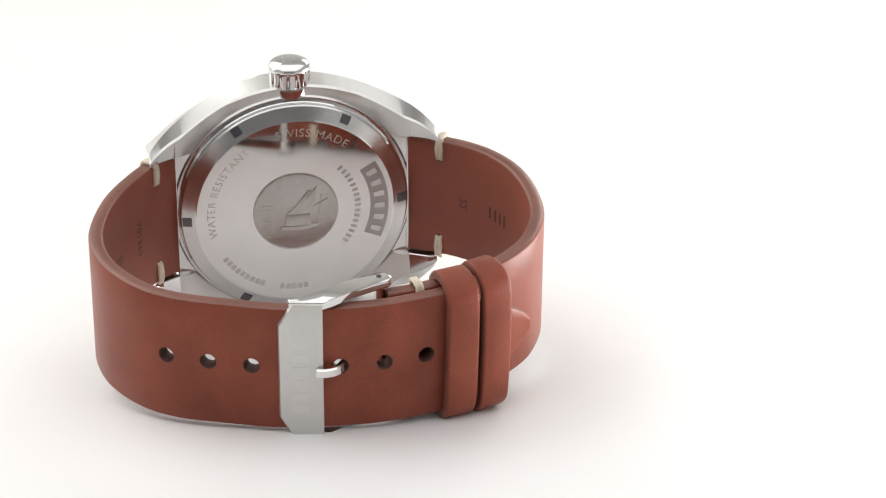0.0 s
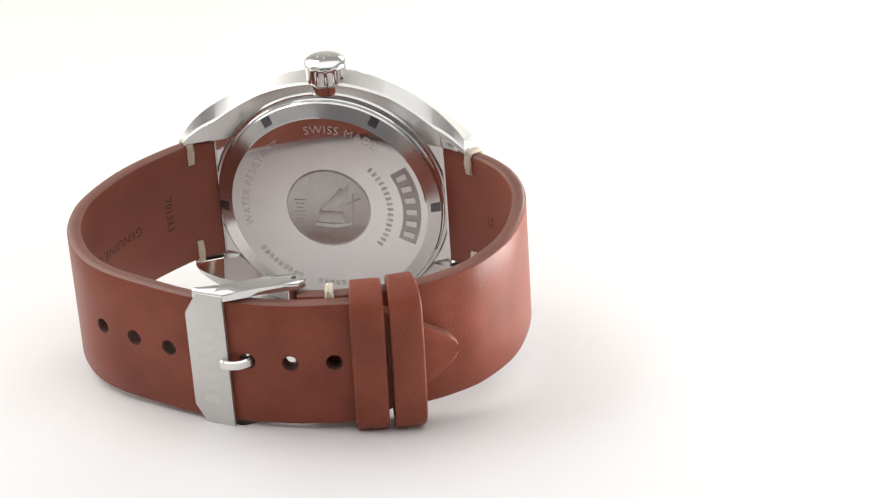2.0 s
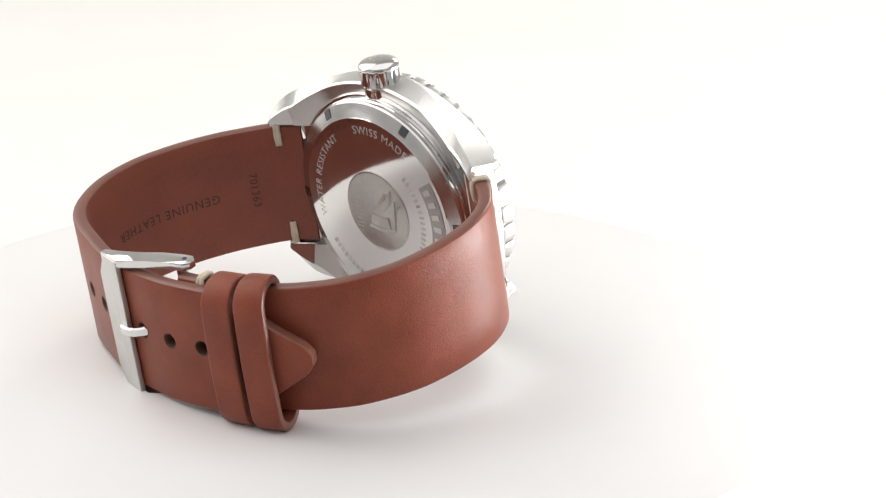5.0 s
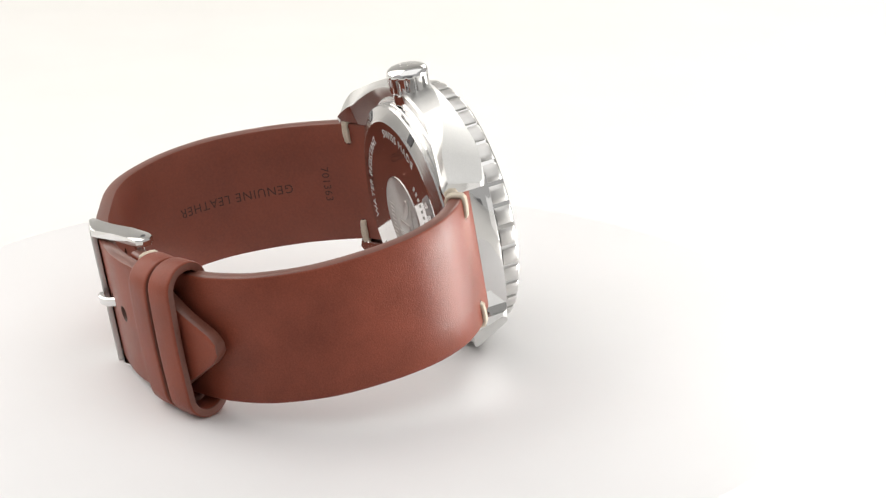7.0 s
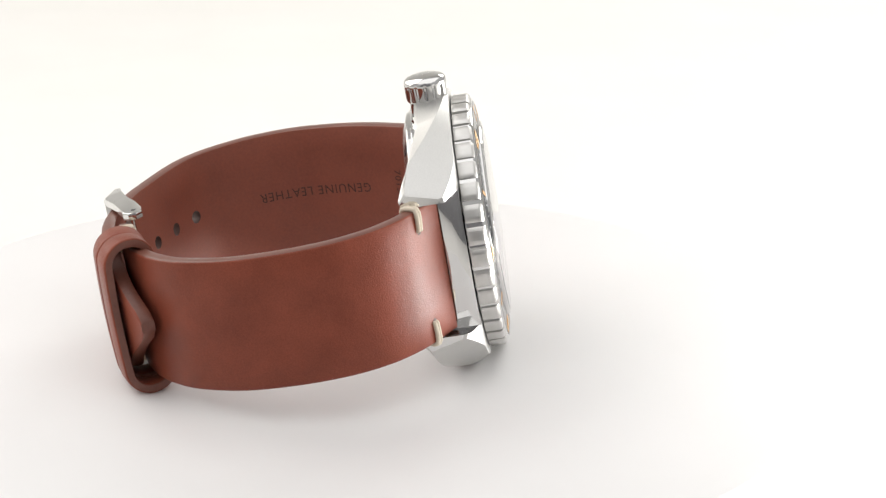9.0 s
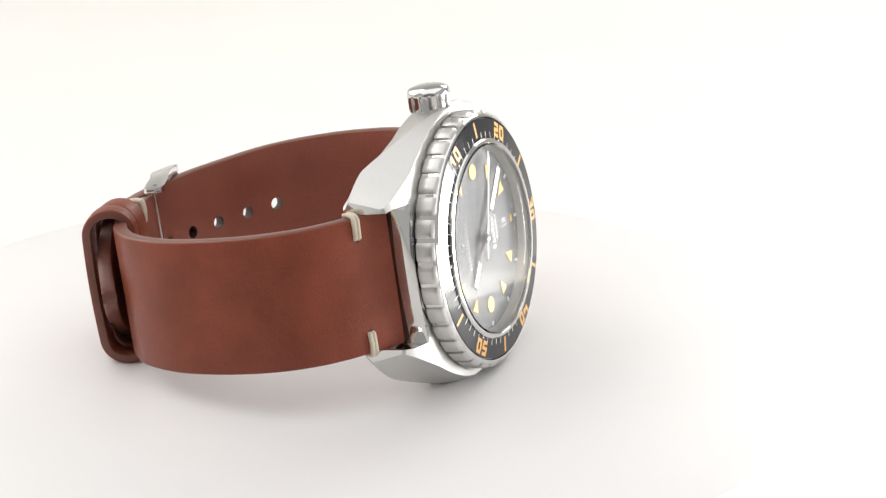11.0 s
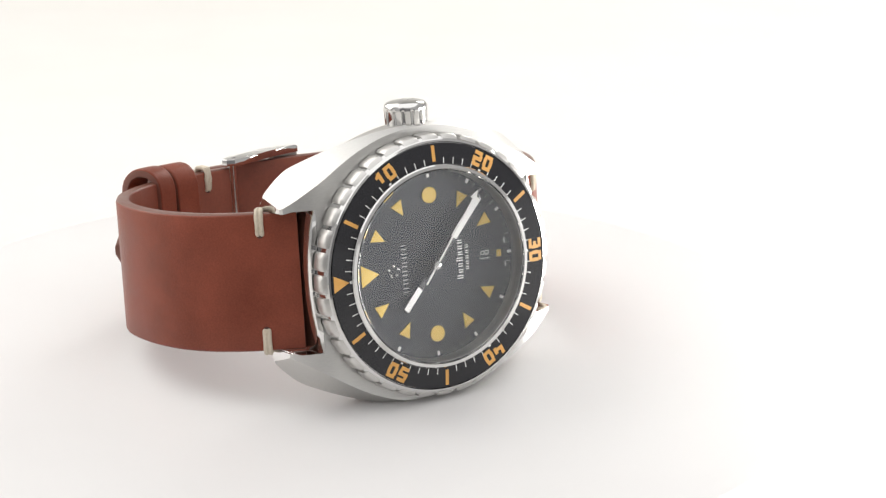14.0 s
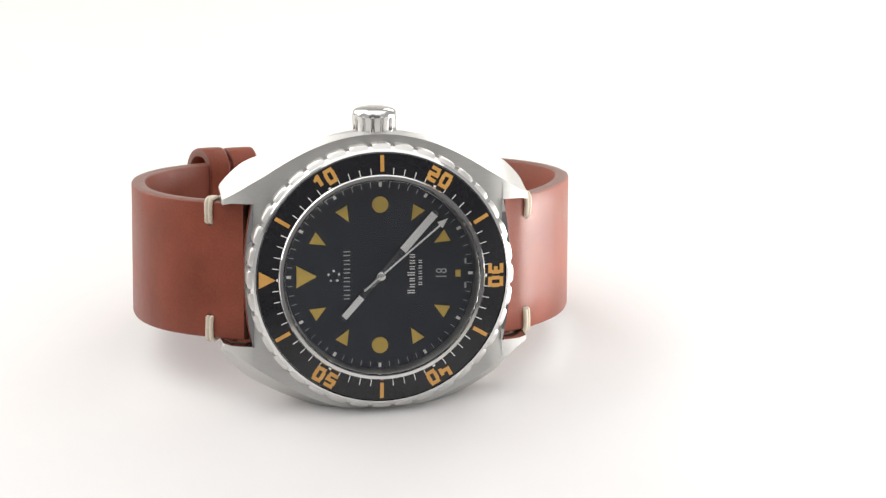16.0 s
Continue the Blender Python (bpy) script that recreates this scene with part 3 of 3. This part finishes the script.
def stitch(band, s, sign, parent):
    """One bar of thread that wraps over the band's edge, inside and out."""
    h, bm = 11.0, bmesh.new()
    for d in (-0.3, 0.3):
        pts = [(0.0 - 0.6, h - 3.6), (0.16, h - 3.2), (0.3, h - 1.6), (0.26, h - 0.3), (0.0, h + 0.2), (-0.6, h + 0.33), (-THICK + 0.6, h + 0.33), (-THICK, h + 0.2), (-THICK - 0.26, h - 0.4),
               (-THICK - 0.28, h - 1.5), (-THICK - 0.16, h - 3.2), (-THICK + 0.5, h - 3.7)]
        rod(bm, [band.at(s + d * (1 + 0.3 * math.sin(3 * i)), n, sign * z) for i, (n, z) in enumerate(pts)], 0.4)
    part("stitch", bm, THREAD, parent, "cream waxed thread stitch")
    # needle holes are not pierced: dark ovals on both faces paint their shade
    for n, z in ((0.015, h - 3.6), (-THICK - 0.015, h - 3.6)):
        bm = bmesh.new()
        ring = [band.at(s + 0.5 * math.cos(a), n, sign * (z + 0.38 * math.sin(a))) for a in np.linspace(0, math.tau, 14, endpoint=False)]
        lift = [band.at(s + 0.3 * math.cos(a), n + math.copysign(0.03, n), sign * (z + 0.2 * math.sin(a))) for a in np.linspace(0, math.tau, 14, endpoint=False)]
        loft(bm, [ring, lift])
        part("stitch_hole_shade", bm, STAMP_HOLE, parent)


def build_strap(watch):
    long, short = Band(LONG, 1), Band(SHORT, -1)

    def taper(s, end):
        d = end - s
        h = 11.0 + 0.15 * min(1, s / 20) - 0.45 * min(1, max(0, (s - 30) / 50))
        return h if d > 14.5 else max(0.9, (h * (d / 14.5) ** 0.93 + 1.6 * (1 - d / 14.5)) * min(1.0, 0.62 + 0.38 * d / 0.9))

    ob = part("long_strap", long.mesh(taper), [LEATHER, LINING, EDGE, STAMP_HOLE], watch, "brown leather strap piece with punched holes", sharp=50)
    s5 = long.near(5.4)
    cut = bmesh.new()
    for k in (-5, -4, -3, -2, -1, 0, 1, 2):
        s = s5 + 6.85 * k
        a, b = long.at(s, 2, 0.4), long.at(s, -5, 0.4)
        rot = (b - a).to_track_quat("Z", "Y").to_matrix().to_4x4()
        bmesh.ops.create_cone(cut, cap_ends=True, segments=24, radius1=1.12, radius2=1.12, depth=7, matrix=Matrix.Translation((a + b) / 2) @ rot)
        rim = long.at(s, 0.2, 0.4) - long.at(s, -0.4, 0.4)
        bmesh.ops.create_cone(cut, cap_ends=True, segments=24, radius1=1.05, radius2=1.5, depth=rim.length,
                              matrix=Matrix.Translation(long.at(s, -0.1, 0.4)) @ rim.to_track_quat("Z", "Y").to_matrix().to_4x4())
    pierce(ob, cut)
    long.paint(ob.data, MM)
    long_ob = ob
    ob = part("short_strap", short.mesh(lambda s, e: 11.0 - 0.3 * min(1, max(0, (s - 20) / 40))), [LEATHER, LINING, EDGE, STAMP_HOLE], watch, "brown leather strap piece that carries the buckle", sharp=50)
    short.paint(ob.data, MM)
    for band, own, spot in ((long, long_ob, 4.7), (short, ob, 5.9)):
        for sign in (1, -1):
            stitch(band, spot, sign, own)
    for sign in (1, -1):
        stitch(short, short.s[-1] - 5.0, sign, ob)

    # stamped lettering on the lining: reads outwards from the case, upside down
    def inside(band, s0, z0, quarter):
        def place(u, v, w):
            if quarter:
                return band.at(s0 - v, -THICK - 0.02 - w, z0 - u)
            return band.at(s0 + u, -THICK - 0.02 - w, z0 - v)
        return place

    part("stamp", lettering(bmesh.new(), "GENUINE LEATHER", 2.35, inside(long, 28.7, -0.3, False), 0.02, 0.0, 1.15), STAMP_HOLE, long_ob, "stamped words")
    part("stamp", lettering(bmesh.new(), "701363", 2.0, inside(long, 10.8, -0.2, True), 0.02, 0.0, 1.1), STAMP_HOLE, long_ob, "stamped number")
    part("stamp", lettering(bmesh.new(), "22", 2.2, inside(short, 11.0, 0.0, True), 0.02), STAMP_HOLE, ob, "stamped number")
    for k in range(4):
        place = inside(short, 17.5 + 1.5 * k, 0.3, False)
        part("stamp_bar", slab(bmesh.new(), [(-0.25, -1.1), (0.25, -1.1), (0.25, 1.1), (-0.25, 1.1)], place, 0.02), STAMP_HOLE, ob)

    # two keepers round both layers
    for x, wide, lean, ease in ((17.0, 5.1, 0.2, 0.0), (22.9, 4.8, 0.15, 0.5)):
        s0 = long.near(x)
        bm, n_out, n_in, h, r = bmesh.new(), 0.22 - ease * 0.1, -5.15 - ease * 0.4, 11.35 + ease * 0.5, 2.5
        path = []
        for cn, cz, a0 in ((n_out - r, h - r, 0), (n_in + r, h - r, 90), (n_in + r, -h + r, 180), (n_out - r, -h + r, 270)):
            for a in np.linspace(a0, a0 + 90, 8):
                path.append((cn, cz, math.cos(radians(a)), math.sin(radians(a))))
        for k in range(1, 8):
            path.append((n_out - r, (h - r) * (k / 4 - 1), 1.0, 0.0))
        rings = []
        for cn, cz, c, s in path:
            ring = []
            for d, e in ((-0.5, 0.12), (-0.46, 0), (0.46, 0), (0.5, 0.12), (0.5, 1.2), (0.475, 1.37), (0.43, 1.45), (0.36, 1.43), (0.3, 1.47),
                         (-0.3, 1.47), (-0.36, 1.43), (-0.43, 1.45), (-0.475, 1.37), (-0.5, 1.2)):
                z = cz + (r + e) * s
                swell = 0.55 * max(0.0, c) * (1 - (z / 13) ** 2)
                ring.append(long.at(s0 + wide * d + lean * z / 11, cn + (r + e) * c + swell, z))
            rings.append(ring)
        rings.append(rings[0])
        vs = loft(bm, rings, caps=False)
        for a, b in zip(vs, vs[1:]):
            for k in (0, 2, 3, 13):
                bm.faces.get((a[k], a[(k + 1) % 14], b[(k + 1) % 14], b[k])).material_index = 1
        bmesh.ops.remove_doubles(bm, verts=bm.verts, dist=1e-4)
        part("keeper", bm, [LEATHER, EDGE], watch, "brown leather keeper loop", sharp=45)
    return long


def build_buckle(watch, long):
    bm = bmesh.new()
    dx, dy = -1.45, 0.9
    # front plate with cut corners
    out = [(-3.0, -12.1), (-7.3, -12.1), (-9.6, -8.2), (-9.6, 8.2), (-7.3, 12.1), (-3.0, 12.1)]
    slab(bm, out, lambda u, v, w: Vector((u + dx, -62.4 - 0.23 * (u + 6.25) - w, v)), 0.95, 0.25)
    buckle = part("buckle", bm, BRUSHED, watch, "brushed steel pin buckle", sharp=30)
    side = [(-8.0, -63.7), (-2.9, -64.8), (-1.6, -64.3), (2.0, -62.4), (6.0, -60.9), (8.0, -60.3), (8.8, -59.3), (8.6, -58.0), (7.4, -57.2), (5.6, -57.4), (2.0, -58.9), (-2.0, -60.9), (-5.0, -62.0), (-8.0, -62.6)]
    for sign in (1, -1):
        bm = slab(bmesh.new(), side if sign > 0 else side[::-1], lambda u, v, w: Vector((u + dx, v + dy, sign * (11.25 + w))), 1.2, 0.3)
        arm = part("buckle_arm", bm, POLISHED, buckle, "polished buckle arm", sharp=30)
        # the bar hole is not bored: a dark disc paints its shade
        bm = bmesh.new()
        bmesh.ops.create_cone(bm, cap_ends=True, segments=16, radius1=0.42, radius2=0.42, depth=0.1, matrix=Matrix.Translation((6.9 + dx, -58.6 + dy, sign * 12.44)))
        part("bar_hole_shade", bm, DARK_STEEL, arm)
    bm = bmesh.new()
    bmesh.ops.create_cone(bm, cap_ends=True, segments=24, radius1=0.85, radius2=0.85, depth=22.5, matrix=Matrix.Translation((6.9 + dx, -58.6, 0)))
    part("spring_bar", bm, POLISHED, buckle, "steel spring bar")
    line = [(7.2, -60.0), (3.0, -61.4), (0.8, -62.9), (-0.3, -64.3), (-1.3, -65.1), (-2.6, -65.35), (-3.6, -65.2), (-3.9, -65.0)]
    rings = []
    pos, tan, _ = spline(line, 40)
    for p, t in zip(pos, tan):
        n = Vector((t[1], -t[0], 0))
        c = Vector((p[0] + dx, p[1] + dy, 0.3))
        rings.append([c + n * a * 0.55 + Vector((0, 0, b * 0.8)) for a, b in ((-1, -0.7), (-0.5, -1), (0.5, -1), (1, -0.7), (1, 0.7), (0.5, 1), (-0.5, 1), (-1, 0.7))])
    bm = bmesh.new()
    loft(bm, rings)
    part("prong", bm, POLISHED, buckle, "polished buckle prong")
    # worn maker's word as raised bars
    for k in range(6):
        z = -6.6 + k * 2.3
        bm = slab(bmesh.new(), [(-7.8, z - 0.7), (-5.2, z - 0.7), (-5.2, z + 0.7), (-7.8, z + 0.7)], lambda u, v, w: Vector((u + dx, -63.35 - 0.23 * (u + 6.25) - w, v)), 0.03)
        part("engraved_bar", bm, ETCHED, buckle, "worn faint etching")


turntable = build_set()
build_base()
wristwatch = new("wristwatch")
tagged(wristwatch, "steel diver's wristwatch on a brown leather strap, standing on its side", "wristwatch")
build_case(wristwatch)
build_caseback(wristwatch)
build_bezel(wristwatch)
second_pointer = build_dial(wristwatch)
build_crystal(wristwatch)
band = build_strap(wristwatch)
build_buckle(wristwatch, band)


def motions():
    times = [k * 0.5 for k in range(33)]
    walk(turntable, [(t, pose(0, 0, 0, 0, 0, TURN * t)) for t in times])
    walk(wristwatch, [(t, pose(0, 0, 0, 0, 0, TURN * t) @ REST) for t in times])
    at = lambda t: radians(139.5 + 6.0 * (t - 16.0))
    walk(second_pointer, [(t, Matrix.Translation((0, (DIAL_Y + 1.2) * MM, 0)) @ Matrix.Rotation(-at(t), 4, "Y")) for t in times])


motions()
